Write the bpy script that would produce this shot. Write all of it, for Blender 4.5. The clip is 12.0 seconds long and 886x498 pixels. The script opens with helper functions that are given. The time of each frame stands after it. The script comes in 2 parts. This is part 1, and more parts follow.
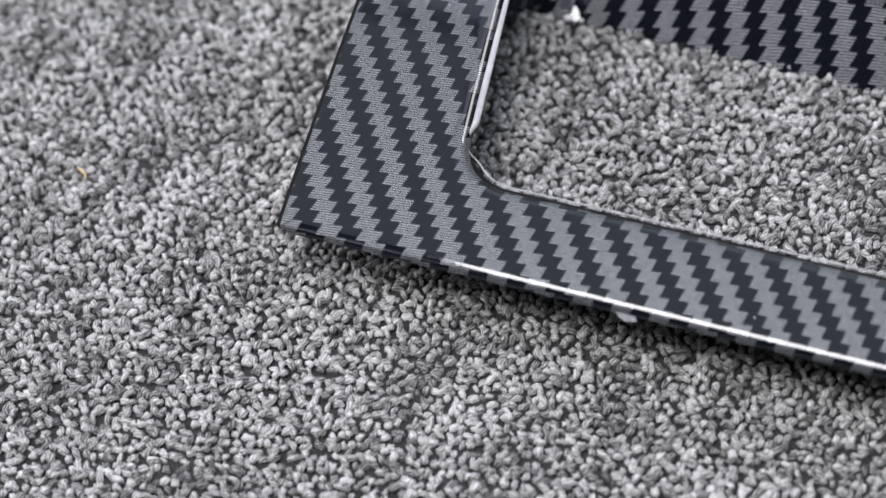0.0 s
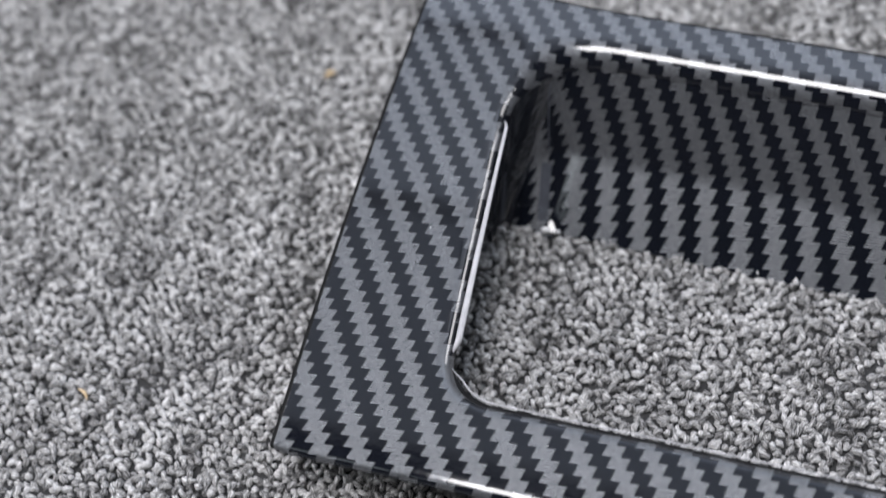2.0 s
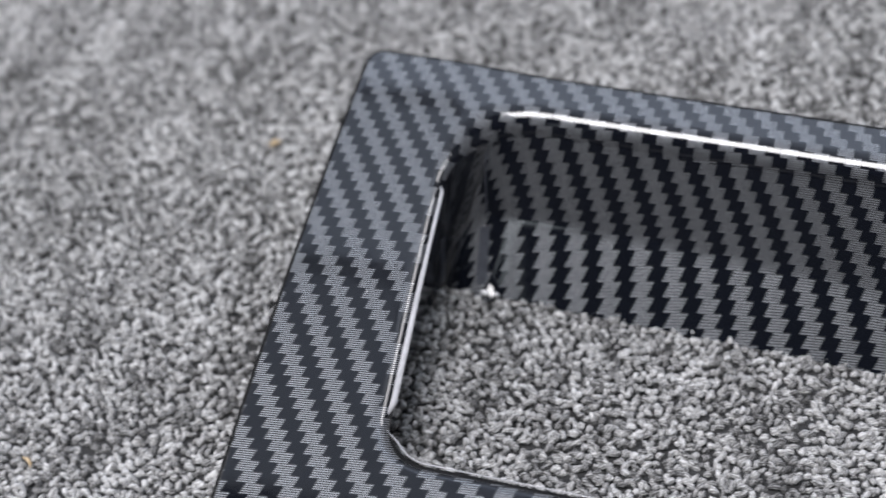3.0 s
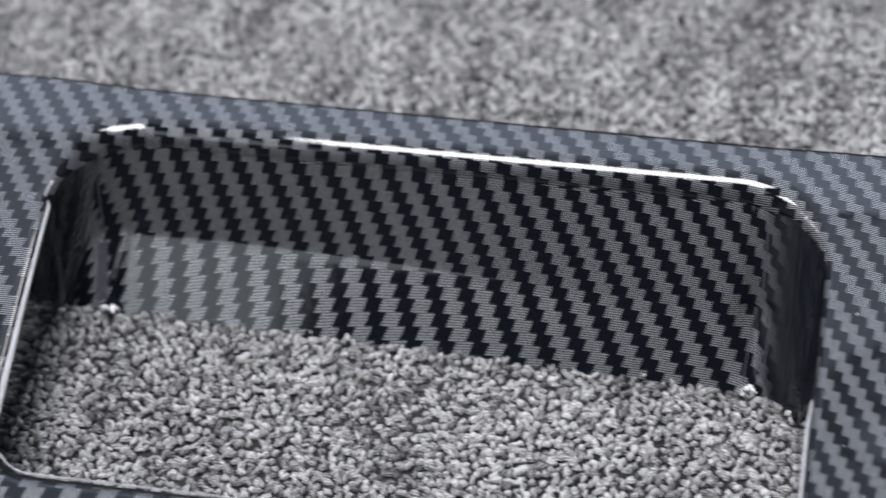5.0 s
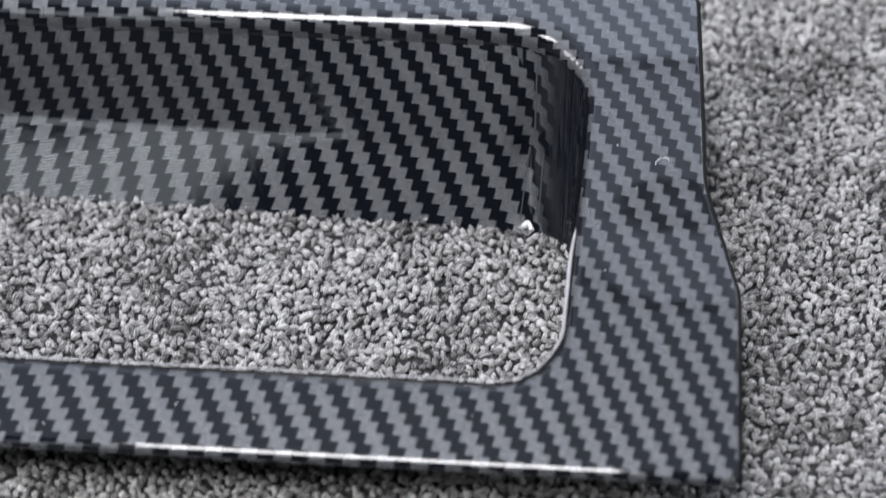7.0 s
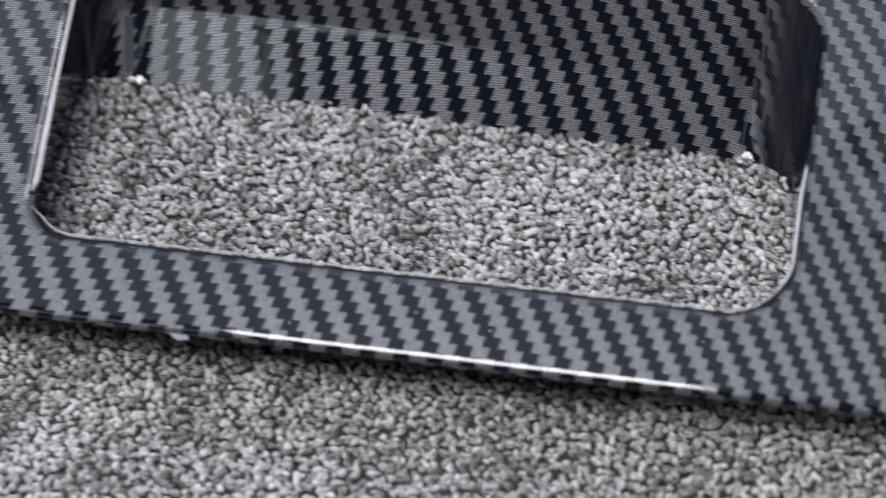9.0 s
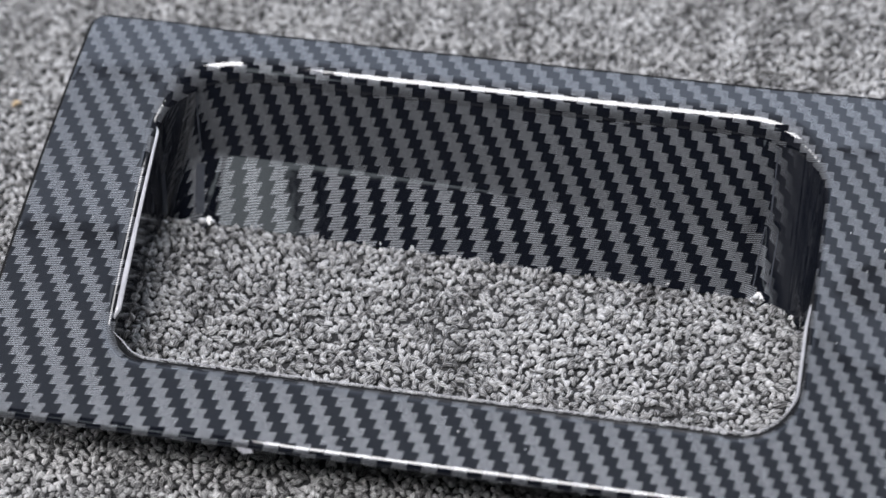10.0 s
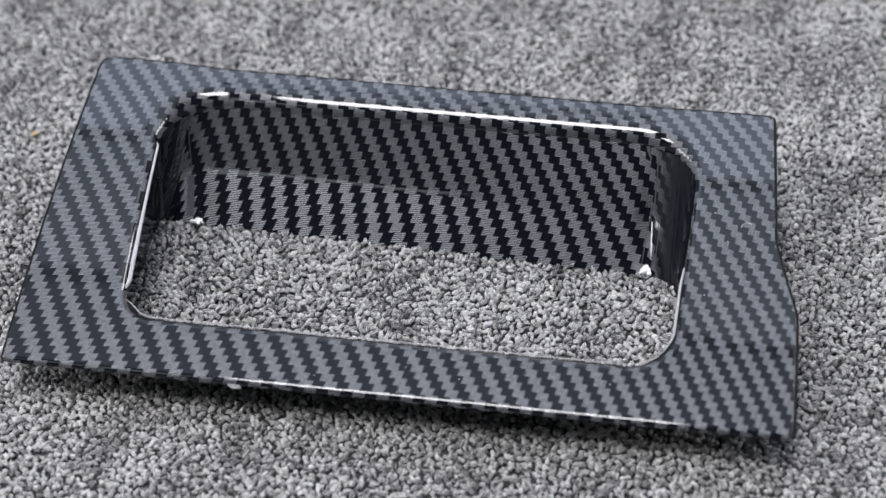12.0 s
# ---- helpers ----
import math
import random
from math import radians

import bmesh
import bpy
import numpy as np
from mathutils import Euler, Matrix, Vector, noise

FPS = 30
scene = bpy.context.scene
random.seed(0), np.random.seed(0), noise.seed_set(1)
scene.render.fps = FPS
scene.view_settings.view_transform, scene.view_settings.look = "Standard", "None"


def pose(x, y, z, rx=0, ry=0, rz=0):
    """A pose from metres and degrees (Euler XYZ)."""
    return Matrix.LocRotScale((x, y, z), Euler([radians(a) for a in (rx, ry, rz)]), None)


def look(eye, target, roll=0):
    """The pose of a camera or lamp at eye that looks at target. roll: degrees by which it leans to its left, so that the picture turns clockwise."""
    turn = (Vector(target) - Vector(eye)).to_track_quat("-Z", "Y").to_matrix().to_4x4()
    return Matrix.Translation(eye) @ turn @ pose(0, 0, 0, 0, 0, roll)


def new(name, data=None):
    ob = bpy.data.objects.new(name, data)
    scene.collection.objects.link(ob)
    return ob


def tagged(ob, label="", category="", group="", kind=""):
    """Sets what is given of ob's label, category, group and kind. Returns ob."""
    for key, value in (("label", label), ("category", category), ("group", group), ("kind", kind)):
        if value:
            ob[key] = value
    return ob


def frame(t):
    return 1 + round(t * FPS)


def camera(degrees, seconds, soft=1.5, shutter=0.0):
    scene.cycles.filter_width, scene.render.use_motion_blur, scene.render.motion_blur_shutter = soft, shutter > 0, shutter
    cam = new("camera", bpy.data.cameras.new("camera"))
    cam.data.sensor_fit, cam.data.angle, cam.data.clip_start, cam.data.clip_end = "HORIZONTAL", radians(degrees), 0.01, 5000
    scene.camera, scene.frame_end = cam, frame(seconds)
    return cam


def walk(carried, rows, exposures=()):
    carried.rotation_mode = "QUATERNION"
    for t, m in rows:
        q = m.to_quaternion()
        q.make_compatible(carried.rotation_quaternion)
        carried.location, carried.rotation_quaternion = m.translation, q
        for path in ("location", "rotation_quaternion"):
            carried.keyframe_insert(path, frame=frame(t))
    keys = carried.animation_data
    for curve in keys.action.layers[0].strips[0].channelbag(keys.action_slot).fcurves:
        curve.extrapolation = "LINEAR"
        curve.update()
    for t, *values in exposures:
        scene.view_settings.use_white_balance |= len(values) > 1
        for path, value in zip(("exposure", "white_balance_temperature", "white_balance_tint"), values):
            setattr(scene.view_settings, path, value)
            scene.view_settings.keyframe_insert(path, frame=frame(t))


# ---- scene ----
PATH = [
    (0, (0.12035, -0.18744, 0.33882), (0.03052, 0.01310, 0.00458), -7.09),
    (0.5, (0.12115, -0.18571, 0.34363), (0.03057, 0.01962, 0.01251), -7.31),
    (1, (0.12127, -0.18462, 0.34715), (0.02966, 0.02595, 0.01963), -7.46),
    (1.5, (0.12155, -0.18152, 0.35555), (0.02855, 0.03536, 0.03257), -7.58),
    (2, (0.12465, -0.17994, 0.36504), (0.02805, 0.04431, 0.04820), -8.02),
    (2.5, (0.13146, -0.18132, 0.36776), (0.02847, 0.05069, 0.05863), -8.74),
    (4.5, (0.17760, -0.17821, 0.36288), (0.11275, 0.07193, 0.05755), -4.99),
    (5, (0.19128, -0.18902, 0.35270), (0.13527, 0.07340, 0.05606), -3.71),
    (5.5, (0.21025, -0.19081, 0.35562), (0.16350, 0.07330, 0.05888), -3.53),
    (6, (0.22213, -0.19838, 0.35104), (0.18244, 0.06705, 0.05444), -3.39),
    (6.5, (0.22567, -0.20219, 0.35046), (0.19166, 0.05713, 0.04780), -3.46),
    (8.5, (0.20693, -0.20226, 0.35868), (0.16977, 0.02251, 0.02990), -2.71),
    (9, (0.18783, -0.20807, 0.36836), (0.13960, 0.01684, 0.04111), -3.69),
    (9.5, (0.18342, -0.22057, 0.38417), (0.12821, 0.01699, 0.06713), -3.73),
    (10, (0.19005, -0.24110, 0.40489), (0.13259, 0.00963, 0.09857), -3.56),
    (10.5, (0.19733, -0.27416, 0.42191), (0.14181, -0.01565, 0.12176), -3.13),
    (11, (0.20351, -0.29839, 0.43729), (0.15074, -0.03438, 0.14146), -2.51),
    (11.5, (0.20532, -0.32901, 0.45089), (0.15767, -0.05849, 0.16011), -1.71),
    (12, (0.20907, -0.35882, 0.45868), (0.16260, -0.08147, 0.17421), -1.71),
]
cam = camera(28.59, 12.0, soft=1.4, shutter=0.5)
walk(cam, [(t, look(eye, target, roll)) for t, eye, target, roll in PATH])
cam.data.dof.use_dof = True
cam.data.dof.aperture_fstop = 7.5

# ---- light ----
world = bpy.data.worlds.new("world")
scene.world = world
world.use_nodes = True
world.node_tree.nodes["Background"].inputs[0].default_value = (0.5, 0.55, 0.62, 1)
world.node_tree.nodes["Background"].inputs[1].default_value = 0.15
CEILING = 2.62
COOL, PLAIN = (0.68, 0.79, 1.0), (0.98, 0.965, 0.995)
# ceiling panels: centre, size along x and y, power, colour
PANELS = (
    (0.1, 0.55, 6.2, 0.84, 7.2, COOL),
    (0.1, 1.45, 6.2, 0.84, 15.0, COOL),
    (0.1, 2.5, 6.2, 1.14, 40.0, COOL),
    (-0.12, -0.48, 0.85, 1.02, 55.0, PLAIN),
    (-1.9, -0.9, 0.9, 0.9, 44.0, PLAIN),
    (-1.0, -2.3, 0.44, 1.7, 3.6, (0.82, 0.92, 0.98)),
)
# windows in the side walls: x of the wall's face, y and z of the centre, width, height, power
WINDOWS = ((3.3, 1.9, 1.45, 1.3, 1.0, 40.0), (-3.1, 0.05, 1.45, 1.2, 1.0, 28.0))


def area_lamp(place, turn, sx, sy, watts, colour):
    data = bpy.data.lights.new("panel_lamp", "AREA")
    data.shape, data.size, data.size_y, data.energy, data.color = "RECTANGLE", sx, sy, watts, colour
    lamp = new("panel_lamp", data)
    lamp.location, lamp.rotation_euler = place, turn
    return lamp


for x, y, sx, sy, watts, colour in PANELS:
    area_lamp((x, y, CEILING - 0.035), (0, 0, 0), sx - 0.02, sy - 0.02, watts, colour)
for x, y, z, wide, high, watts in WINDOWS:
    inward_side = -1 if x > 0 else 1
    area_lamp((x + inward_side * 0.02, y, z), (0, radians(-90 * inward_side), 0), high, wide, watts, PLAIN)


# ---- materials ----
def material(name):
    mat = bpy.data.materials.new(name)
    mat.use_nodes = True
    return mat, mat.node_tree.nodes, mat.node_tree.links, mat.node_tree.nodes["Principled BSDF"]


def value(nodes, links, op, a, b=None, c=None):
    n = nodes.new("ShaderNodeMath")
    n.operation = op
    for i, v in enumerate((a, b, c)):
        if v is None:
            continue
        if isinstance(v, (int, float)):
            n.inputs[i].default_value = v
        else:
            links.new(v, n.inputs[i])
    return n.outputs[0]


def ramp(nodes, links, fac, stops):
    n = nodes.new("ShaderNodeValToRGB")
    while len(n.color_ramp.elements) < len(stops):
        n.color_ramp.elements.new(0.5)
    for e, (p, c) in zip(n.color_ramp.elements, stops):
        e.position, e.color = p, (*c, 1)
    links.new(fac, n.inputs[0])
    return n.outputs[0]


def noise_tex(nodes, links, vec, scale, detail=3.0, rough=0.5, out=0):
    n = nodes.new("ShaderNodeTexNoise")
    n.inputs["Scale"].default_value, n.inputs["Detail"].default_value = scale, detail
    n.inputs["Roughness"].default_value = rough
    if vec is not None:
        links.new(vec, n.inputs["Vector"])
    return n.outputs[out]


def bump(nodes, links, height, strength, distance, bsdf):
    n = nodes.new("ShaderNodeBump")
    n.inputs["Strength"].default_value, n.inputs["Distance"].default_value = strength, distance
    links.new(height, n.inputs["Height"])
    links.new(n.outputs[0], bsdf.inputs["Normal"])


def mix_colour(nodes, links, fac, a, b):
    n = nodes.new("ShaderNodeMix")
    n.data_type = "RGBA"
    for sock, v in ((n.inputs[0], fac), (n.inputs[6], a), (n.inputs[7], b)):
        if isinstance(v, (int, float)):
            sock.default_value = v
        elif isinstance(v, tuple):
            sock.default_value = (*v, 1)
        else:
            links.new(v, sock)
    return n.outputs[2]


def film_material():
    """Glossy lacquer over a printed twill film: stepped diagonal stripes with fine threads."""
    mat, nodes, links, bsdf = material("carbon_film")
    uv = nodes.new("ShaderNodeUVMap")
    uv.uv_map = "film"
    sep = nodes.new("ShaderNodeSeparateXYZ")
    links.new(uv.outputs[0], sep.inputs[0])
    geo = nodes.new("ShaderNodeTexCoord")
    wob = noise_tex(nodes, links, geo.outputs["Object"], 900.0, 2.0)
    s = value(nodes, links, "MULTIPLY_ADD", wob, 0.05, sep.outputs[0])
    v = value(nodes, links, "MULTIPLY_ADD", wob, 0.06, sep.outputs[1])
    f = value(nodes, links, "FRACT", v)
    edge = value(nodes, links, "MULTIPLY_ADD", f, -0.26, s)
    ph = value(nodes, links, "FRACT", value(nodes, links, "ADD", edge, 0.13))
    away = value(nodes, links, "ABSOLUTE", value(nodes, links, "SUBTRACT", ph, 0.25))
    away2 = value(nodes, links, "ABSOLUTE", value(nodes, links, "SUBTRACT", ph, 1.25))
    near = value(nodes, links, "MINIMUM", away, away2)
    mask = nodes.new("ShaderNodeMapRange")
    mask.inputs["From Min"].default_value, mask.inputs["From Max"].default_value = 0.235, 0.265
    mask.inputs["To Min"].default_value, mask.inputs["To Max"].default_value = 1.0, 0.0
    links.new(near, mask.inputs["Value"])
    # the light tows are darkened on the end walls of the opening, shade put into the colour
    end_shade = nodes.new("ShaderNodeAttribute")
    end_shade.attribute_name = "end_shade"
    light = value(nodes, links, "MULTIPLY", mask.outputs[0], value(nodes, links, "SUBTRACT", 1.0, end_shade.outputs["Fac"]))
    # threads run along the rows of the light tows
    thread = value(nodes, links, "SINE", value(nodes, links, "MULTIPLY", v, 2 * math.pi * 5))
    thread = value(nodes, links, "MULTIPLY_ADD", thread, 0.5, 0.5)
    grain = noise_tex(nodes, links, geo.outputs["Object"], 2500.0, 2.0)
    thread = value(nodes, links, "MULTIPLY", thread, value(nodes, links, "MULTIPLY_ADD", grain, 0.6, 0.7))
    thread = value(nodes, links, "POWER", thread, 2.2)
    tow = mix_colour(nodes, links, thread, (0.02, 0.021, 0.023), (0.3, 0.312, 0.335))
    cloud = noise_tex(nodes, links, geo.outputs["Object"], 35.0, 3.0)
    dark = mix_colour(nodes, links, cloud, (0.004, 0.005, 0.008), (0.006, 0.0075, 0.012))
    links.new(mix_colour(nodes, links, light, dark, tow), bsdf.inputs["Base Color"])
    smear = noise_tex(nodes, links, geo.outputs["Object"], 60.0, 5.0, 0.65)
    # silvery tows under a clear coat of lacquer
    links.new(value(nodes, links, "MULTIPLY", light, 0.55), bsdf.inputs["Metallic"])
    bsdf.inputs["Roughness"].default_value = 0.5
    bsdf.inputs["Specular IOR Level"].default_value = 0.0
    bsdf.inputs["Coat Weight"].default_value = 1.0
    bsdf.inputs["Coat IOR"].default_value = 1.57
    links.new(value(nodes, links, "MULTIPLY_ADD", smear, 0.045, 0.02), bsdf.inputs["Coat Roughness"])
    peel = noise_tex(nodes, links, geo.outputs["Object"], 220.0, 2.0)
    bump(nodes, links, peel, 0.05, 0.0004, bsdf)
    links.new(bsdf.inputs["Normal"].links[0].from_socket, bsdf.inputs["Coat Normal"])
    return mat


def loop_material():
    """Heathered grey yarn, each loop of its own tone, with strands along it."""
    mat, nodes, links, bsdf = material("carpet_yarn")
    uv = nodes.new("ShaderNodeUVMap")
    uv.uv_map = "strand"
    geo = nodes.new("ShaderNodeNewGeometry")
    pos = nodes.new("ShaderNodeTexCoord")
    comb = nodes.new("ShaderNodeVectorMath")
    comb.operation = "MULTIPLY"
    links.new(uv.outputs[0], comb.inputs[0])
    comb.inputs[1].default_value = (15.0, 1.6, 1.0)
    shift = nodes.new("ShaderNodeVectorMath")
    shift.operation = "ADD"
    links.new(comb.outputs[0], shift.inputs[0])
    isle = nodes.new("ShaderNodeCombineXYZ")
    links.new(value(nodes, links, "MULTIPLY", geo.outputs["Random Per Island"], 37.0), isle.inputs[2])
    links.new(isle.outputs[0], shift.inputs[1])
    strand = noise_tex(nodes, links, shift.outputs[0], 1.0, 2.0, 0.6)
    lanes = nodes.new("ShaderNodeVectorMath")
    lanes.operation = "MULTIPLY"
    links.new(pos.outputs["Object"], lanes.inputs[0])
    lanes.inputs[1].default_value = (60.0, 26.0, 26.0)
    sepuv = nodes.new("ShaderNodeSeparateXYZ")
    links.new(uv.outputs[0], sepuv.inputs[0])
    turns = value(nodes, links, "MULTIPLY_ADD", sepuv.outputs[0], 6.0, value(nodes, links, "MULTIPLY", strand, 1.4))
    filament = value(nodes, links, "SINE", value(nodes, links, "MULTIPLY", turns, 2 * math.pi))
    filament = value(nodes, links, "MULTIPLY_ADD", filament, 0.5, 0.5)
    patch = noise_tex(nodes, links, lanes.outputs[0], 1.0, 5.0, 0.62)
    own = nodes.new("ShaderNodeAttribute")
    own.attribute_name = "yarn_tone"
    tone = value(nodes, links, "MULTIPLY_ADD", geo.outputs["Random Per Island"], 0.5, 0.0)
    tone = value(nodes, links, "MULTIPLY_ADD", own.outputs["Fac"], 0.1, tone)
    tone = value(nodes, links, "MULTIPLY_ADD", strand, 0.5, tone)
    tone = value(nodes, links, "MULTIPLY_ADD", filament, 0.44, tone)
    tone = value(nodes, links, "MULTIPLY_ADD", patch, 1.0, tone)
    tone = value(nodes, links, "SUBTRACT", tone, 0.54)
    col = ramp(nodes, links, tone, ((0.36, (0.075, 0.0745, 0.075)), (0.63, (0.33, 0.327, 0.325)),
                                    (0.84, (0.55, 0.546, 0.542)), (1.0, (0.78, 0.775, 0.77))))
    links.new(col, bsdf.inputs["Base Color"])
    bsdf.inputs["Roughness"].default_value = 0.6
    bsdf.inputs["Specular IOR Level"].default_value = 0.3
    bsdf.inputs["Sheen Weight"].default_value = 0.15
    bump(nodes, links, filament, 0.9, 0.0003, bsdf)
    return mat


def mottled(name, low, high, scale, rough, relief=0.0, distance=0.001):
    mat, nodes, links, bsdf = material(name)
    pos = nodes.new("ShaderNodeTexCoord")
    n = noise_tex(nodes, links, pos.outputs["Object"], scale, 6.0, 0.6)
    links.new(ramp(nodes, links, n, ((0.3, low), (0.7, high))), bsdf.inputs["Base Color"])
    bsdf.inputs["Roughness"].default_value = rough
    if relief:
        bump(nodes, links, noise_tex(nodes, links, pos.outputs["Object"], scale * 6, 3.0), relief, distance, bsdf)
    return mat


FILM = film_material()
YARN = loop_material()
BACKING = mottled("carpet_backing", (0.025, 0.025, 0.026), (0.045, 0.045, 0.046), 300.0, 0.95, 0.6)
PLASTER = mottled("grey_plaster", (0.22, 0.225, 0.235), (0.28, 0.285, 0.295), 3.0, 0.85, 0.1)
GREY_CEILING = mottled("grey_ceiling", (0.1, 0.102, 0.108), (0.13, 0.132, 0.138), 3.0, 0.9, 0.1)
WHITE_PLASTER = mottled("white_plaster", (0.68, 0.69, 0.7), (0.76, 0.77, 0.78), 3.0, 0.85, 0.1)
CHARCOAL = mottled("slate_wall", (0.03, 0.03, 0.032), (0.045, 0.045, 0.047), 3.0, 0.8, 0.1)
BLACK_PLASTIC = mottled("black_plastic", (0.004, 0.004, 0.0045), (0.007, 0.007, 0.0075), 400.0, 0.6, 0.15, 0.0003)
BLACK_PLASTIC.node_tree.nodes["Principled BSDF"].inputs["Specular IOR Level"].default_value = 0.25
# pale colour that paints in the highlight along the opening's edge
EDGE_GLINT = mottled("painted_edge_glint", (0.42, 0.42, 0.44), (0.56, 0.56, 0.58), 250.0, 0.16)
# grey that paints in the pale reflections on seams and flutes
RIB_GLINT = mottled("painted_rib_glint", (0.05, 0.055, 0.066), (0.075, 0.08, 0.095), 300.0, 0.12)
# white that stands for the specular dots at the flutes' feet
FOOT_GLINT = mottled("painted_foot_glint", (0.8, 0.8, 0.81), (0.86, 0.86, 0.87), 400.0, 0.2)
CARPET_FAR = mottled("carpet_far", (0.07, 0.069, 0.069), (0.3, 0.295, 0.29), 330.0, 0.95, 0.9, 0.002)
WHITE_METAL = mottled("white_metal", (0.7, 0.7, 0.7), (0.76, 0.76, 0.76), 20.0, 0.4)


# ---- helpers for meshes ----
def mesh_object(name, verts, faces, mat, parent=None, label="", smooth=True):
    data = bpy.data.meshes.new(name)
    data.from_pydata([tuple(p) for p in verts], [], faces)
    data.materials.append(mat)
    if smooth:
        data.shade_smooth()
    ob = new(name, data)
    if parent is not None:
        ob.parent = parent
        ob.matrix_parent_inverse = parent.matrix_world.inverted()
    if label:
        tagged(ob, label)
    return ob


def part(name, bm, mat, parent=None, label=""):
    data = bpy.data.meshes.new(name)
    bm.to_mesh(data)
    bm.free()
    data.materials.append(mat)
    ob = new(name, data)
    if parent is not None:
        ob.parent = parent
        ob.matrix_parent_inverse = parent.matrix_world.inverted()
    if label:
        tagged(ob, label)
    return ob


def block(size, at, bevel=0.0):
    bm = bmesh.new()
    bmesh.ops.create_cube(bm, size=1.0)
    bmesh.ops.scale(bm, vec=size, verts=bm.verts)
    if bevel:
        bmesh.ops.bevel(bm, geom=bm.edges[:], offset=bevel, segments=2, affect="EDGES")
    bmesh.ops.translate(bm, vec=at, verts=bm.verts)
    return bm


# ---- room ----
HALF, T = 3.2, 0.12
floor = tagged(part("floor", block((2 * HALF + 2 * T, 2 * HALF + 2 * T, 0.1), (0.1, 0, -0.0525)), CARPET_FAR),
               "grey loop-pile carpet floor of a plain room", "floor", kind="structure")
for nm, size, at, mat in (
    ("wall_north", (2 * HALF, T, CEILING), (0.1, HALF + T / 2, CEILING / 2), WHITE_PLASTER),
    ("wall_south", (2 * HALF, T, CEILING), (0.1, -HALF - T / 2, CEILING / 2), CHARCOAL),
    ("wall_west", (T, 2 * HALF + 2 * T, CEILING), (0.1 - HALF - T / 2, 0, CEILING / 2), PLASTER),
    ("wall_east", (T, 2 * HALF + 2 * T, CEILING), (0.1 + HALF + T / 2, 0, CEILING / 2), PLASTER),
):
    tagged(part(nm, block(size, at), mat), "plain painted room wall", "wall", kind="structure")
tagged(part("ceiling", block((2 * HALF + 2 * T, 2 * HALF + 2 * T, 0.1), (0.1, 0, CEILING + 0.05)), GREY_CEILING),
       "plain grey ceiling", "ceiling", kind="structure")


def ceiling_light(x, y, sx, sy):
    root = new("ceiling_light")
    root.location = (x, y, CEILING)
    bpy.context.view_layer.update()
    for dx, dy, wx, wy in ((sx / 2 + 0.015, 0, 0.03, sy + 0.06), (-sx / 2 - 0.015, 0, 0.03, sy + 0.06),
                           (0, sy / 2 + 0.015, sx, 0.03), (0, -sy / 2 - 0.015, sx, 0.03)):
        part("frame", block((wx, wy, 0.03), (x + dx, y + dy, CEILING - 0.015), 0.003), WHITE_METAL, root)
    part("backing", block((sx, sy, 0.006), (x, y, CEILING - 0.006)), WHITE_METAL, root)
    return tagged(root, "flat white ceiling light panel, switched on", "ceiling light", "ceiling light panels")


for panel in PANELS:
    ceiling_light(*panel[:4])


def window(name, x, y, z, wide, high):
    side = -1 if x > 0 else 1
    root = new(name)
    root.location = (x, y, z)
    bpy.context.view_layer.update()
    for dy, dz, wy, wz in ((0, high / 2 + 0.03, wide + 0.12, 0.06), (0, -high / 2 - 0.03, wide + 0.12, 0.06),
                           (wide / 2 + 0.03, 0, 0.06, high), (-wide / 2 - 0.03, 0, 0.06, high)):
        part("window_frame", block((0.05, wy, wz), (x + side * 0.025, y + dy, z + dz), 0.004), WHITE_METAL, root)
    return tagged(root, "white-framed window with bright daylight", "window", kind="structure")


for n, (x, y, z, wide, high, watts) in enumerate(WINDOWS):
    window("window_%d" % (n + 1), x, y, z, wide, high)


# ---- the trim bezel ----
def rounded(corners, steps=10):
    """A closed outline through (x, y, radius) corners, as one list of points a side, split at the middle of each corner."""
    n = len(corners)
    arcs = []
    for i in range(n):
        a, b, c = (Vector(corners[(i + k) % n][:2]) for k in (-1, 0, 1))
        r = corners[i][2]
        u, w = (a - b).normalized(), (c - b).normalized()
        half = u.angle(w) / 2
        reach = r / math.tan(half)
        centre = b + (u + w).normalized() * (r / math.sin(half))
        p, q = b + u * reach - centre, b + w * reach - centre
        turn = p.angle_signed(q)
        arcs.append([centre + Matrix.Rotation(-turn * k / (2 * steps), 2) @ p for k in range(2 * steps + 1)])
    return arcs


def sides(corners, groups, per_side):
    """The outline resampled to per_side points for each side that runs between the named corners."""
    arcs = rounded(corners)
    n, out = len(corners), []
    for i, g in enumerate(groups):
        stop = groups[(i + 1) % len(groups)]
        line, k = arcs[g][len(arcs[g]) // 2:], (g + 1) % n
        while k != stop:
            line = line + arcs[k]
            k = (k + 1) % n
        line = line + arcs[stop][: len(arcs[stop]) // 2 + 1]
        far = [0.0]
        for a, b in zip(line, line[1:]):
            far.append(far[-1] + (b - a).length)
        for m in range(per_side):
            # closer together towards the corners
            e = m / per_side
            e = 0.55 * (0.5 - 0.5 * math.cos(math.pi * e)) + 0.45 * e
            d = e * far[-1]
            j = max(0, min(len(line) - 2, sum(1 for f in far if f <= d) - 1))
            gap = far[j + 1] - far[j]
            out.append(line[j].lerp(line[j + 1], (d - far[j]) / gap if gap > 1e-9 else 0.0))
    return out


def smooth_step(a, b, x):
    e = min(1.0, max(0.0, (x - a) / (b - a)))
    return e * e * (3 - 2 * e)


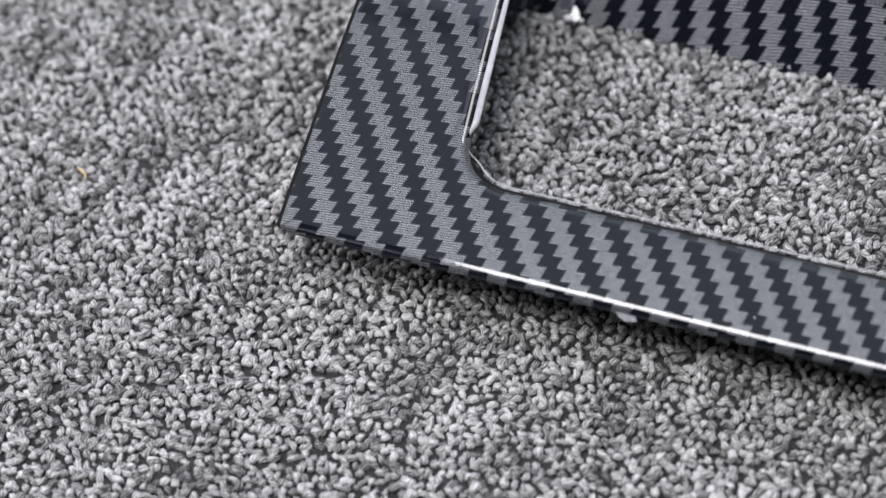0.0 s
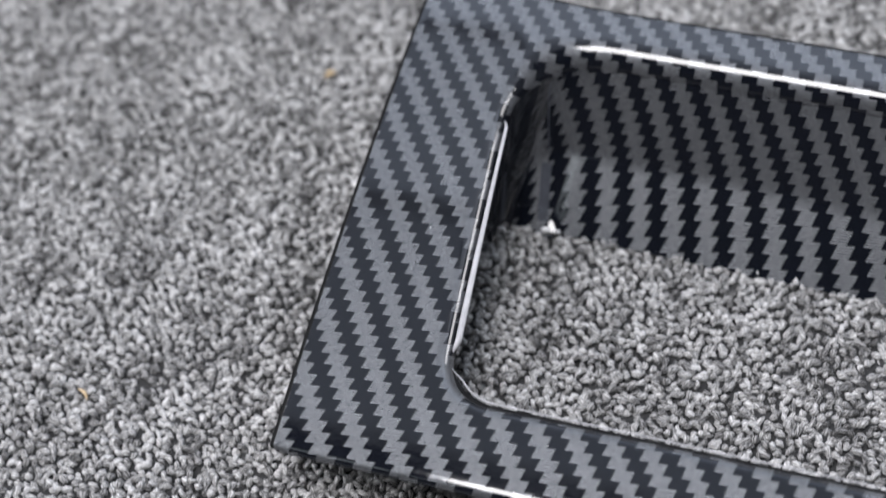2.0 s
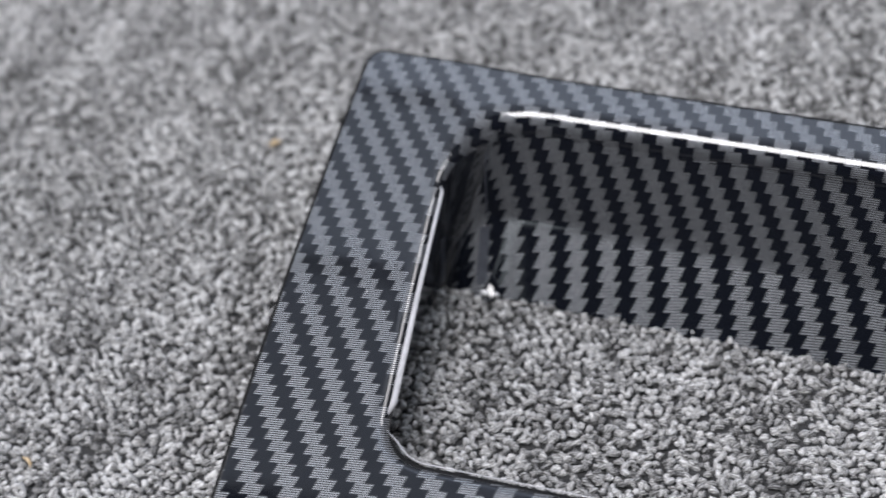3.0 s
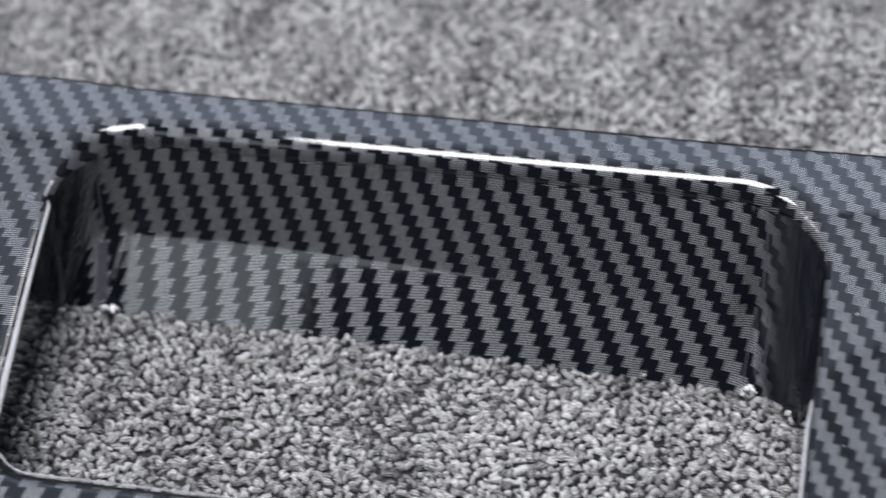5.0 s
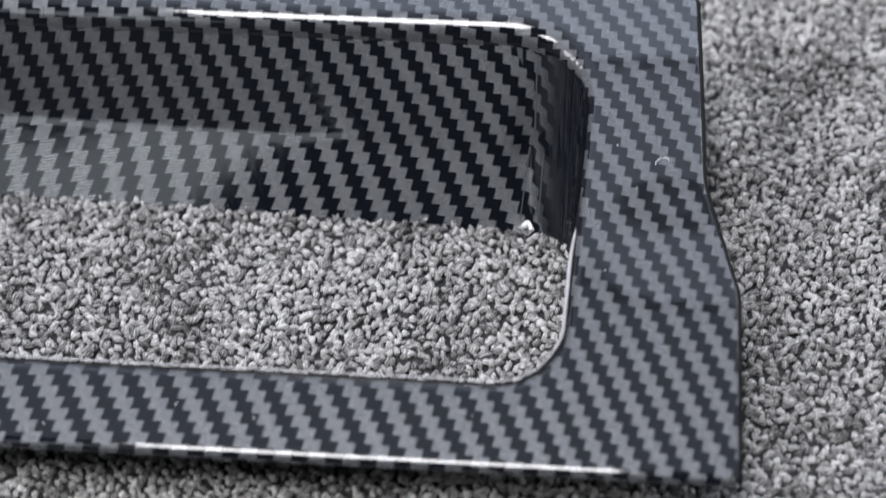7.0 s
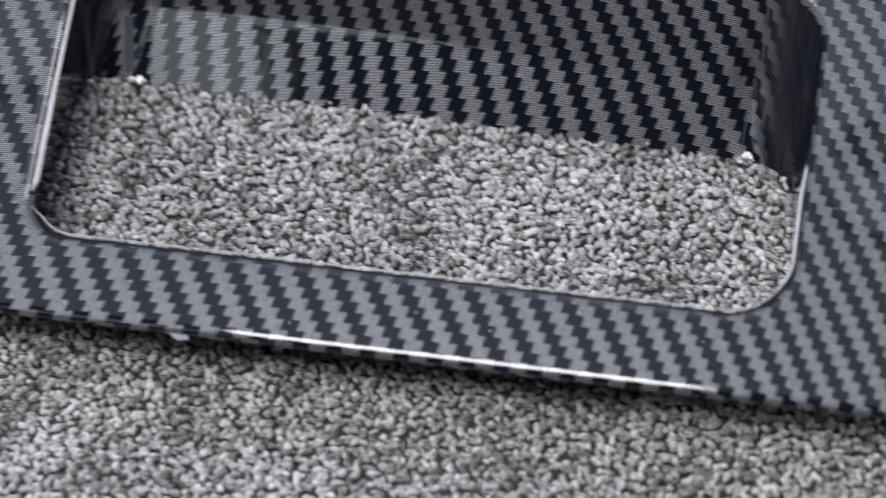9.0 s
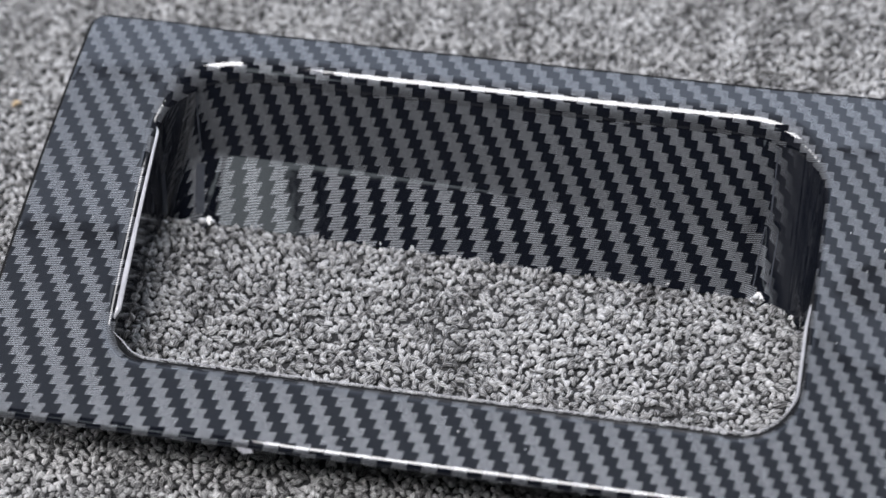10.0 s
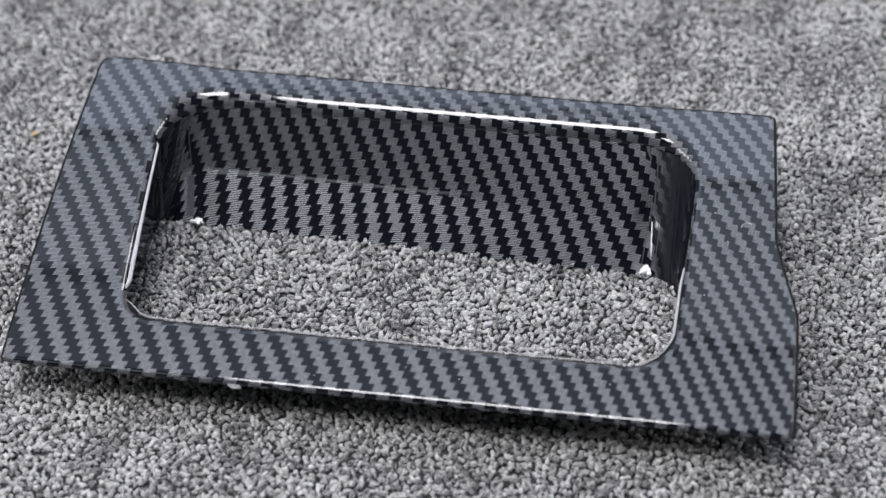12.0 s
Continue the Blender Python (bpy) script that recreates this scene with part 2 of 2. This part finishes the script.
def face_height(x, y):
    """The height of the crowned face over the carpet, in millimetres."""
    yy = max(-3.0, min(142.0, y))
    z = 19.0 + 0.24 * yy - 0.0007 * yy * yy
    back = smooth_step(112, 138, y) * smooth_step(20, 46, x) * (1 - 0.55 * smooth_step(205, 235, x))
    z -= 1.1 * back
    # the end with the wider foot dips a little where the edge flares out
    z -= 1.0 * smooth_step(214, 244, x) * math.exp(-((y - 60) / 17) ** 2)
    return z


def film_at(x, y):
    """The print's stripe and row numbers at a place of the face, in millimetres."""
    a, b = x / 100, y / 100
    s = (-0.744 + 5.577 * b + 0.8866 * b * b + 0.217 * b ** 3 + 9.9532 * a + 1.711 * a * b - 0.3317 * a * b * b
         + 0.6311 * a * a - 0.3705 * a * a * b + 0.1164 * a ** 3)
    v = (36.6095 * b - 1.4029 * b * b + 0.229 * b ** 3 - 3.4691 * a + 0.1439 * a * b - 0.1217 * a * b * b
         - 0.3547 * a * a + 0.4077 * a * a * b + 0.6466 * a ** 3)
    return s + 0.08 * smooth_step(216, 232, x) * (1 - smooth_step(80, 108, y)), v


def quads(rows, n):
    return [(r * n + k, r * n + (k + 1) % n, (r + 1) * n + (k + 1) % n, (r + 1) * n + k) for r in range(rows - 1) for k in range(n)]


def film_mesh(name, verts, faces, film, parent, label="", flip=False):
    ob = mesh_object(name, [p * 0.001 for p in verts], [f[::-1] for f in faces] if flip else faces, FILM, parent, label)
    layer = ob.data.uv_layers.new(name="film")
    for i, l in enumerate(ob.data.loops):
        layer.data[i].uv = film[l.vertex_index]
    return ob


OUTER = ((-3, 0, 1.2), (260.5, -0.5, 1.6), (260.3, 45, 16), (252.3, 75, 18), (250.6, 133.5, 2.0), (-3.5, 137.5, 4.0))
OPENING = ((33.2, 21.1, 12), (220.6, 20.4, 16), (225.2, 118.7, 23), (25.8, 120.9, 21))
FOOT = ((27.5, 25, 9), (222, 25, 12), (221.5, 84.0, 12), (24.3, 91.2, 5))
SIDE = 150


def trim_bezel():
    root = new("trim_bezel")
    root.location = (0.12, 0.066, 0.016)
    bpy.context.view_layer.update()
    outer = sides(OUTER, (0, 1, 4, 5), SIDE)
    inner = sides(OPENING, (0, 1, 2, 3), SIDE)
    foot = sides(FOOT, (0, 1, 2, 3), SIDE)
    n = len(outer)

    def inward(line, k):
        t = (line[(k + 1) % n] - line[k - 1]).normalized()
        return Vector((-t.y, t.x))

    verts, film = [], []

    def ring(points):
        for x, y, z, st in points:
            verts.append(Vector((x, y, z)))
            film.append(st)

    def film_down(x, y, drop):
        s, v = film_at(x, y)
        return s - 0.045 * drop, v - 0.2 * drop

    SK = 4.6
    R2 = [3.1 + 3.6 * smooth_step(0.2, 0.95, -w.y) + 1.7 * smooth_step(0.2, 0.95, w.x) - 0.7 * smooth_step(0.2, 0.95, -w.x)
          for w in (inward(inner, k) for k in range(n))]
    R1 = [0.35 + 1.15 * smooth_step(0.6, 0.98, inward(outer, k).y) for k in range(n)]
    rows = 0
    # the black underside edge, drawn in below the face
    skirt = []
    for step in range(7):
        e = max(0.0, (step - 1) / 5)
        for k in range(n):
            o, w = outer[k], inward(outer, k)
            # a thin black lip stands out a little round the back and the ends
            lip = 1.0 * (1 - smooth_step(0.2, 0.8, w.y)) + 0.25 * smooth_step(0.3, 0.9, -w.y)
            q = o + w * (0.5 if step == 0 else 9.0 * e * e - lip)
            skirt.append(Vector((q.x, q.y, max(0.6, face_height(o.x, o.y) - 1.1 + 0.4 * (1 - smooth_step(0.2, 0.8, w.y)) - (0.0 if step == 0 else 0.15) - (SK - 1.2) * e))) * 0.001)
    mesh_object("skirt", skirt, quads(7, n), BLACK_PLASTIC, root, "black plastic edge under the face")
    # outer roll, face and inner roll, in rings from outside to inside
    pts = []
    for k in range(n):
        o = outer[k]
        pts.append((o.x, o.y, face_height(o.x, o.y) - 1.5, film_down(o.x, o.y, 1.5)))
    ring(pts)
    rows += 1
    for step in range(6):
        ang = math.pi / 2 * step / 5
        pts = []
        for k in range(n):
            o, w = outer[k], inward(outer, k)
            q = o + w * (R1[k] * (1 - math.cos(ang)))
            drop = R1[k] * (1 - math.sin(ang))
            pts.append((q.x, q.y, face_height(q.x, q.y) - drop, film_down(q.x, q.y, drop)))
        ring(pts)
        rows += 1
    FACE = 22
    for step in range(1, FACE):
        e = step / FACE
        pts = []
        for k in range(n):
            a = outer[k] + inward(outer, k) * R1[k]
            b = inner[k] - inward(inner, k) * R2[k]
            q = a.lerp(b, e)
            pts.append((q.x, q.y, face_height(q.x, q.y), film_at(q.x, q.y)))
        ring(pts)
        rows += 1
    for step in range(8):
        ang = math.radians(78) * step / 7
        pts = []
        for k in range(n):
            o, w = inner[k], inward(inner, k)
            q = o + w * (R2[k] * (math.sin(ang) - 1))
            drop = R2[k] * (1 - math.cos(ang))
            pts.append((q.x, q.y, face_height(q.x, q.y) - drop, film_down(q.x, q.y, drop)))
        ring(pts)
        rows += 1
    rim = [verts[(rows - 1) * n + k].copy() for k in range(n)]

    film_mesh("face", verts, quads(rows, n), film, root, "crowned glossy face with carbon-weave print")

    # the well: down from the rim to the carpet, with a bend part-way and a small foot fillet
    # distance along the opening from the middle of its back side
    along, start = [0.0] * n, int(2.5 * SIDE)
    for way in (1, -1):
        for m in range(1, n // 2 + 1):
            k, last = (start + way * m) % n, (start + way * (m - 1)) % n
            along[k] = along[last] - way * (inner[k] - inner[last]).length
    verts, film, end_shade, rows = [], [], [], 0
    WELL = [0.034 * m for m in range(27)] + [0.884 + 0.116 * m / 14 for m in range(1, 15)]
    # moulded flutes up the lower corners, each ending in a small hollow at the foot
    FLUTES = ((38.5, 91.0, 2.3), (26.6, 86.0, 2.0), (209.5, 86.0, 2.2))
    for e in WELL:
        for k in range(n):
            top, low, wi = rim[k], foot[k], inward(inner, k)
            back = smooth_step(0.5, 0.95, -wi.y)
            bend = back * (1 - smooth_step(70, 190, low.x)) + back * (0.25 + 0.8 * math.exp(-((low.x - 209) / 4.5) ** 2))
            # the upper part of the back wall stands steeper than the lower
            push = bend * 4.2 * (1 - abs(e - 0.6) / (0.6 if e < 0.6 else 0.4))
            q = Vector((top.x, top.y)).lerp(low, e)
            q.y += push
            z = top.z * (1 - e) - 0.5 * e
            slope = math.hypot(top.z, (top.xy - low).length) * e
            for fx, fy, fr in FLUTES:
                away = (low - Vector((fx, fy))).length
                near = math.exp(-(away / fr) ** 2)
                box = 1 - smooth_step(fr - 0.9, fr + 0.4, away)
                q -= inward(foot, k) * (0.3 * box * smooth_step(0.45, 0.62, e))
                round_off = max(0.0, (e - 0.885) / 0.115)
                q += inward(foot, k) * (3.4 * near * (1 - math.sqrt(max(0.0, 1 - round_off * round_off))))
            verts.append(Vector((q.x, q.y, z)))
            # painted shade: how far the print goes black towards each end wall
            end_shade.append(0.97 * smooth_step(81, 92, along[k]) + 0.85 * smooth_step(90, 93, -along[k]))
            s0, v0 = film_at(128 + along[k], 121.2)
            s0, v0 = s0 - 0.045 * 0.79 * R2[k], v0 - 0.2 * 0.79 * R2[k]
            # the film is drawn out down one end wall, so its stripes run upright there
            drawn = smooth_step(0.62, 0.7, wi.x)
            a, b = max(-0.8, min(0.85, along[k] / 100)), slope / 50
            s0 += -0.33 - 0.046 * a - 0.147 * a * a - 0.377 * b - 1.151 * a * b - 0.451 * a * a * b + 1.019 * b * b - 0.130 * a * b * b
            film.append((s0 - 0.071 * slope * (1 - 0.92 * drawn), v0 - (0.318 + 0.07 * a) * slope * (1 - 0.75 * drawn)))
        rows += 1
    well = film_mesh("well", verts, quads(rows, n), film, root, "deep glossy inner wall of the opening")
    cover = well.data.attributes.new("end_shade", "FLOAT", "POINT")
    cover.data.foreach_set("value", end_shade)
    # upright seams and flat flutes moulded on the wall near its corners, their reflections painted in grey
    for top_k, foot_k, e0, e1, half, proud in ((447.0, 434.5, 0.03, 0.6, 0.25, 0.22), (447.3, 434.8, 0.65, 0.95, 1.45, 0.35), (495.0, 449.5, 0.53, 0.95, 1.1, 0.3),
                                               (313.0, 312.0, 0.03, 0.55, 0.25, 0.2), (311.1, 315.8, 0.6, 0.95, 0.2, 0.3), (307.3, 310.2, 0.58, 0.95, 0.2, 0.3)):
        strip, steps = [], 14
        for m in range(steps):
            e = e0 + (e1 - e0) * m / (steps - 1)
            row = max(r for r in range(len(WELL)) if WELL[r] <= e)
            at = top_k + (foot_k - top_k) * e
            k = int(at)
            here, beside = (verts[row * n + k].lerp(verts[row * n + k + 1], at - k), verts[row * n + k + 2] - verts[row * n + k - 2])
            if row + 1 < len(WELL):
                below = verts[(row + 1) * n + k].lerp(verts[(row + 1) * n + k + 1], at - k)
                here = here.lerp(below, (e - WELL[row]) / (WELL[row + 1] - WELL[row]))
            side = Vector((beside.x, beside.y, 0)).normalized()
            lift = Vector((-side.y, side.x, 0.7)).normalized()
            for u, h in ((-1.0, -0.3), (-0.8, 1.0), (0.8, 1.0), (1.0, -0.3)):
                strip.append((here + side * (half * u) + lift * (proud * h)) * 0.001)
        faces = [(4 * m + j, 4 * m + 4 + j, 4 * m + 5 + j, 4 * m + 1 + j) for m in range(steps - 1) for j in range(3)]
        faces += [(3, 2, 1, 0), (4 * steps - 4, 4 * steps - 3, 4 * steps - 2, 4 * steps - 1)]
        mesh_object("rib", strip, faces, RIB_GLINT, root, "moulded rib in grey that paints in its pale reflection", smooth=False)
    # the lip's shadow line, an added narrow black strip under the rim, along the front and one end of the opening
    lip = []
    for out, drop in ((0.0, -0.3), (0.9, 0.0), (1.3, 0.5), (1.1, 1.6), (0.0, 2.1)):
        for k in range(n):
            w = inward(inner, k)
            near = max(smooth_step(0.1, 0.8, w.y), smooth_step(0.1, 0.8, -w.x) * (1 - smooth_step(40, 85, inner[k].y)))
            q = rim[k].xy + w * (out * near - 0.25 * (1 - near))
            lip.append(Vector((q.x, q.y, rim[k].z - drop)) * 0.001)
    mesh_object("lip_shadow_line", lip, quads(5, n), BLACK_PLASTIC, root, "thin black strip added as the lip's shadow line inside the opening")
    # the rim highlight painted as an added pale bead along the ends and the front of the opening
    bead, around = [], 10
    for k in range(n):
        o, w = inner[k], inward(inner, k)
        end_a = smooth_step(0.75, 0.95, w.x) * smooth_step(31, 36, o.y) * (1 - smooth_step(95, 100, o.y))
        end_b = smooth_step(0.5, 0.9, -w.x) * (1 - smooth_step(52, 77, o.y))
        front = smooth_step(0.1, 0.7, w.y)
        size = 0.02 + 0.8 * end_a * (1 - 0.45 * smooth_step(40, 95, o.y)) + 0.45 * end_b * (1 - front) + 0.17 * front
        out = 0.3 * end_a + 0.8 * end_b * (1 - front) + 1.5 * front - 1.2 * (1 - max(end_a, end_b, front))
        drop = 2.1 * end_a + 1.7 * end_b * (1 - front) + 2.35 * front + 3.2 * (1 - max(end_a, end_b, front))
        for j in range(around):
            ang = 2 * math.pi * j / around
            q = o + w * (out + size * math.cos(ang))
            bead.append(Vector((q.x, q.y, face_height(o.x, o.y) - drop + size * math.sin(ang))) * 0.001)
    ring_faces = [(k * around + j, ((k + 1) % n) * around + j, ((k + 1) % n) * around + (j + 1) % around, k * around + (j + 1) % around)
                  for k in range(n) for j in range(around)]
    mesh_object("edge_glint_bead", bead, [f[::-1] for f in ring_faces], EDGE_GLINT, root, "pale bead added as the painted highlight round the opening")
    # added white beads that paint in the specular dots at the feet of the flutes
    for px, py, pz, size in ((38.7, 89.4, 1.8, 1.3), (41.9, 89.6, 1.7, 0.75), (27.5, 86.8, 2.2, 1.0), (208.8, 84.2, 1.6, 1.0)):
        bm = bmesh.new()
        bmesh.ops.create_uvsphere(bm, u_segments=12, v_segments=8, radius=size * 0.001)
        bmesh.ops.scale(bm, vec=(1.0, 0.6, 0.85), verts=bm.verts)
        bmesh.ops.translate(bm, vec=(px * 0.001, py * 0.001, pz * 0.001), verts=bm.verts)
        foot_glint = part("foot_glint", bm, FOOT_GLINT, root, "small white bead added as a painted highlight")
        foot_glint.data.shade_smooth()
    return tagged(root, "glossy carbon-weave printed trim bezel with rectangular opening, lying on carpet", "trim bezel"), outer


bezel, outer_line = trim_bezel()
cam.data.dof.focus_object = bezel


# ---- carpet pile ----
def carpet_loops(x0, x1, y0, y1):
    """A field of small bent yarn strands, each a closed almond of drawn filaments, in loose rows that lean to and fro."""
    rng = np.random.default_rng(5)
    dx, dy = 2.05, 1.76
    gx, gy = np.meshgrid(np.arange(x0 - 90, x1 + 90, dx), np.arange(y0 - 120, y1 + 120, dy))
    gx = gx + (np.arange(gx.shape[0])[:, None] % 2) * dx * 0.5
    line = np.repeat(np.arange(gx.shape[0]), gx.shape[1])
    cx = gx.ravel() + rng.normal(0, 0.42, gx.size)
    cy = gy.ravel() + rng.normal(0, 0.38, gx.size)
    ang = math.radians(12)
    cx, cy = (cx * math.cos(ang) - cy * math.sin(ang), cx * math.sin(ang) + cy * math.cos(ang))
    keep = (cx > x0) & (cx < x1) & (cy > y0) & (cy < y1)
    cx, cy = cx[keep], cy[keep]
    count = cx.size
    segs, rings = 6, 4
    theta = np.linspace(0, 2 * np.pi, segs, endpoint=False)
    phi = np.linspace(0, np.pi, rings + 2)[1:-1]
    local = [(-1.0, 0.0, 0.0)]
    uv = [(0.5, 0.0)]
    for p in phi:
        for t in theta:
            local.append((-math.cos(p), math.sin(p) * math.cos(t), math.sin(p) * math.sin(t)))
            uv.append((t / (2 * np.pi) + 0.22 * p / np.pi, p / np.pi))
    local.append((1.0, 0.0, 0.0))
    uv.append((0.5, 1.0))
    local, uv = np.array(local), np.array(uv)
    tris = [(0, 1 + (k + 1) % segs, 1 + k) for k in range(segs)]
    for r in range(rings - 1):
        a, b = 1 + r * segs, 1 + (r + 1) * segs
        for k in range(segs):
            m = (k + 1) % segs
            tris += [(a + k, a + m, b + m), (a + k, b + m, b + k)]
    last = len(local) - 1
    a = 1 + (rings - 1) * segs
    tris += [(a + k, a + (k + 1) % segs, last) for k in range(segs)]
    tris = np.array(tris)
    long = rng.uniform(0.95, 1.65, count)
    high = rng.uniform(1.0, 1.5, count)
    yaw = np.where(line[keep] % 2 == 0, rng.normal(0.6, 0.6, count), rng.normal(-0.3, 0.65, count))
    yaw += (rng.random(count) < 0.08) * rng.uniform(-1.6, 1.6, count)
    pitch = rng.normal(0.12, 0.25, count)
    arch = rng.uniform(0.15, 0.5, count)
    cz = -1.15 + rng.normal(0, 0.38, count) + 0.4 * np.sin(cx / 17 + 1.3 * np.sin(cy / 23)) * np.sin(cy / 14)
    shade = rng.random(count)
    lay = rng.normal(0.35, 0.25, count)[:, None]
    wide = rng.uniform(0.66, 1.02, count)
    p = local[None] * np.stack([long * rng.uniform(0.8, 1.12, count), wide, high * rng.uniform(0.8, 1.0, count)], -1)[:, None]
    # two plies wound round each other
    ply = np.arctan2(local[:, 2], local[:, 1])[None] * 2 + local[None, :, 0] * 2.6 + rng.uniform(0, 6.28, count)[:, None]
    p[..., 1:] *= (1 + 0.22 * np.cos(ply))[..., None]
    twist = lay + rng.normal(0, 0.15, count)[:, None]
    p[..., 1] += twist * local[None, :, 0] * 0.2
    p[..., 2] -= arch[:, None] * local[None, :, 0] ** 2 * 1.4
    p = p + rng.normal(0, 0.16, p.shape)
    c, s = np.cos(pitch)[:, None], np.sin(pitch)[:, None]
    p = np.stack([p[..., 0] * c - p[..., 2] * s, p[..., 1], p[..., 0] * s + p[..., 2] * c], -1)
    c, s = np.cos(yaw)[:, None], np.sin(yaw)[:, None]
    p = np.stack([p[..., 0] * c - p[..., 1] * s, p[..., 0] * s + p[..., 1] * c, p[..., 2]], -1)
    p = p + np.stack([cx, cy, cz], -1)[:, None]
    count = len(p)
    m = len(local)
    verts = (p.reshape(-1, 3) * 0.001).astype(np.float32)
    faces = (tris[None] + (np.arange(count) * m)[:, None, None]).reshape(-1, 3).astype(np.int32)
    data = bpy.data.meshes.new("carpet_pile")
    data.vertices.add(len(verts))
    data.vertices.foreach_set("co", verts.ravel())
    data.loops.add(faces.size)
    data.loops.foreach_set("vertex_index", faces.ravel())
    data.polygons.add(len(faces))
    data.polygons.foreach_set("loop_start", np.arange(0, faces.size, 3, dtype=np.int32))
    data.update(calc_edges=True)
    layer = data.uv_layers.new(name="strand")
    layer.data.foreach_set("uv", np.tile(uv[tris.ravel()], (count, 1)).astype(np.float32).ravel())
    yarn = data.attributes.new("yarn_tone", "FLOAT", "POINT")
    yarn.data.foreach_set("value", np.repeat(shade, m).astype(np.float32))
    data.shade_smooth()
    data.materials.append(YARN)
    ob = new("carpet_pile", data)
    return tagged(ob, "mottled grey loop-pile carpet of twisted yarn", "carpet", kind="stuff")


carpet_loops(-172, 322, -82, 270)
tagged(part("carpet_backing", block((0.5, 0.358, 0.001), (0.075, 0.094, -0.0024)), BACKING),
       "dark woven backing under the carpet pile", "carpet", kind="structure")


# ---- small things ----
def lint(name, place, length, radius, turn, mat, label):
    """A short bent fibre or crumb lying on the carpet."""
    bm = bmesh.new()
    rings, segs = 7, 6
    rows = []
    for i in range(rings):
        e = i / (rings - 1)
        r = radius * (0.35 + 0.65 * math.sin(math.pi * min(0.95, max(0.05, e))))
        c = Vector((length * (e - 0.5), 0.18 * length * math.sin(2.6 * e), 0.12 * length * math.sin(math.pi * e)))
        rows.append([bm.verts.new(c + Vector((0, r * math.cos(2 * math.pi * k / segs), r * math.sin(2 * math.pi * k / segs)))) for k in range(segs)])
    for a, b in zip(rows, rows[1:]):
        for k in range(segs):
            bm.faces.new((a[k], a[(k + 1) % segs], b[(k + 1) % segs], b[k]))
    bm.faces.new(rows[0][::-1])
    bm.faces.new(rows[-1])
    bmesh.ops.transform(bm, matrix=pose(*place, 0, 0, turn), verts=bm.verts)
    ob = part(name, bm, mat)
    ob.data.shade_smooth()
    return tagged(ob, label, "lint")


STRAW = mottled("straw_fibre", (0.5, 0.36, 0.2), (0.7, 0.55, 0.36), 900.0, 0.7)
PALE = mottled("pale_fibre", (0.75, 0.73, 0.72), (0.9, 0.89, 0.88), 900.0, 0.7)
lint("lint_crumb", (-0.0367, 0.131, 0.0004), 0.0034, 0.0009, 35, STRAW, "straw-coloured crumb caught in the grey carpet")
lint("lint_crumb", (-0.0628, 0.0125, 0.0003), 0.0042, 0.0005, -40, STRAW, "straw-coloured crumb caught in the grey carpet")


def on_face(x, y):
    return (x * 0.001, y * 0.001, face_height(x, y) * 0.001)


for n, (x, y, size, turn) in enumerate(((231.6, 84.2, 0.9, 80), (236.5, 72.5, 0.6, 30), (133.4, 11.1, 0.9, 50), (151.6, 8.6, 0.6, 20), (229.6, 49.5, 0.6, 40),
                                        (103.6, 5.0, 0.5, 10), (231.4, 35.5, 0.5, 130), (201, 12, 0.35, 40), (60, 14, 0.3, 0), (18, 62, 0.3, 100))):
    px, py, pz = on_face(x, y)
    lint("dust_speck", (px, py, pz + 0.00008), 0.001 * size, 0.00012, turn, PALE, "tiny pale dust speck on the glossy trim")

# a curled pale hair on the glossy face
bm = bmesh.new()
hair, hx, hy = [], 242.3, 79.6
for i in range(14):
    turn = math.radians(200 - 150 * i / 13)
    x, y = hx + 1.5 * math.cos(turn) + 0.06 * i, hy + 1.5 * math.sin(turn)
    c = Vector((x, y, face_height(x, y) + 0.1)) * 0.001
    out = Vector((math.cos(turn), math.sin(turn), 0))
    hair.append([bm.verts.new(c + (out * math.cos(a) + Vector((0, 0, math.sin(a)))) * 0.00012) for a in (0.0, 2.1, 4.2)])
for a, b in zip(hair, hair[1:]):
    for k in range(3):
        bm.faces.new((a[k], a[(k + 1) % 3], b[(k + 1) % 3], b[k]))
tagged(part("lint_hair", bm, PALE), "curled pale hair lying on the glossy trim", "lint")

# a torn nib of clear lacquer on the front edge
bm = bmesh.new()
nib = [bm.verts.new(v) for v in ((0.0748, 0.0001, 0.0181), (0.0788, 0.0001, 0.0181), (0.0796, -0.0006, 0.0172), (0.0771, -0.0009, 0.0168), (0.0756, -0.0005, 0.0173))]
bm.faces.new(nib)
res = bmesh.ops.extrude_face_region(bm, geom=bm.faces[:])
bmesh.ops.translate(bm, vec=(0, -0.0002, -0.0003), verts=[v for v in res["geom"] if isinstance(v, bmesh.types.BMVert)])
bmesh.ops.recalc_face_normals(bm, faces=bm.faces[:])
part("lacquer_nib", bm, mottled("lacquer_nib", (0.3, 0.3, 0.32), (0.45, 0.45, 0.48), 800.0, 0.25), bezel, "torn pale nib of lacquer on the edge")
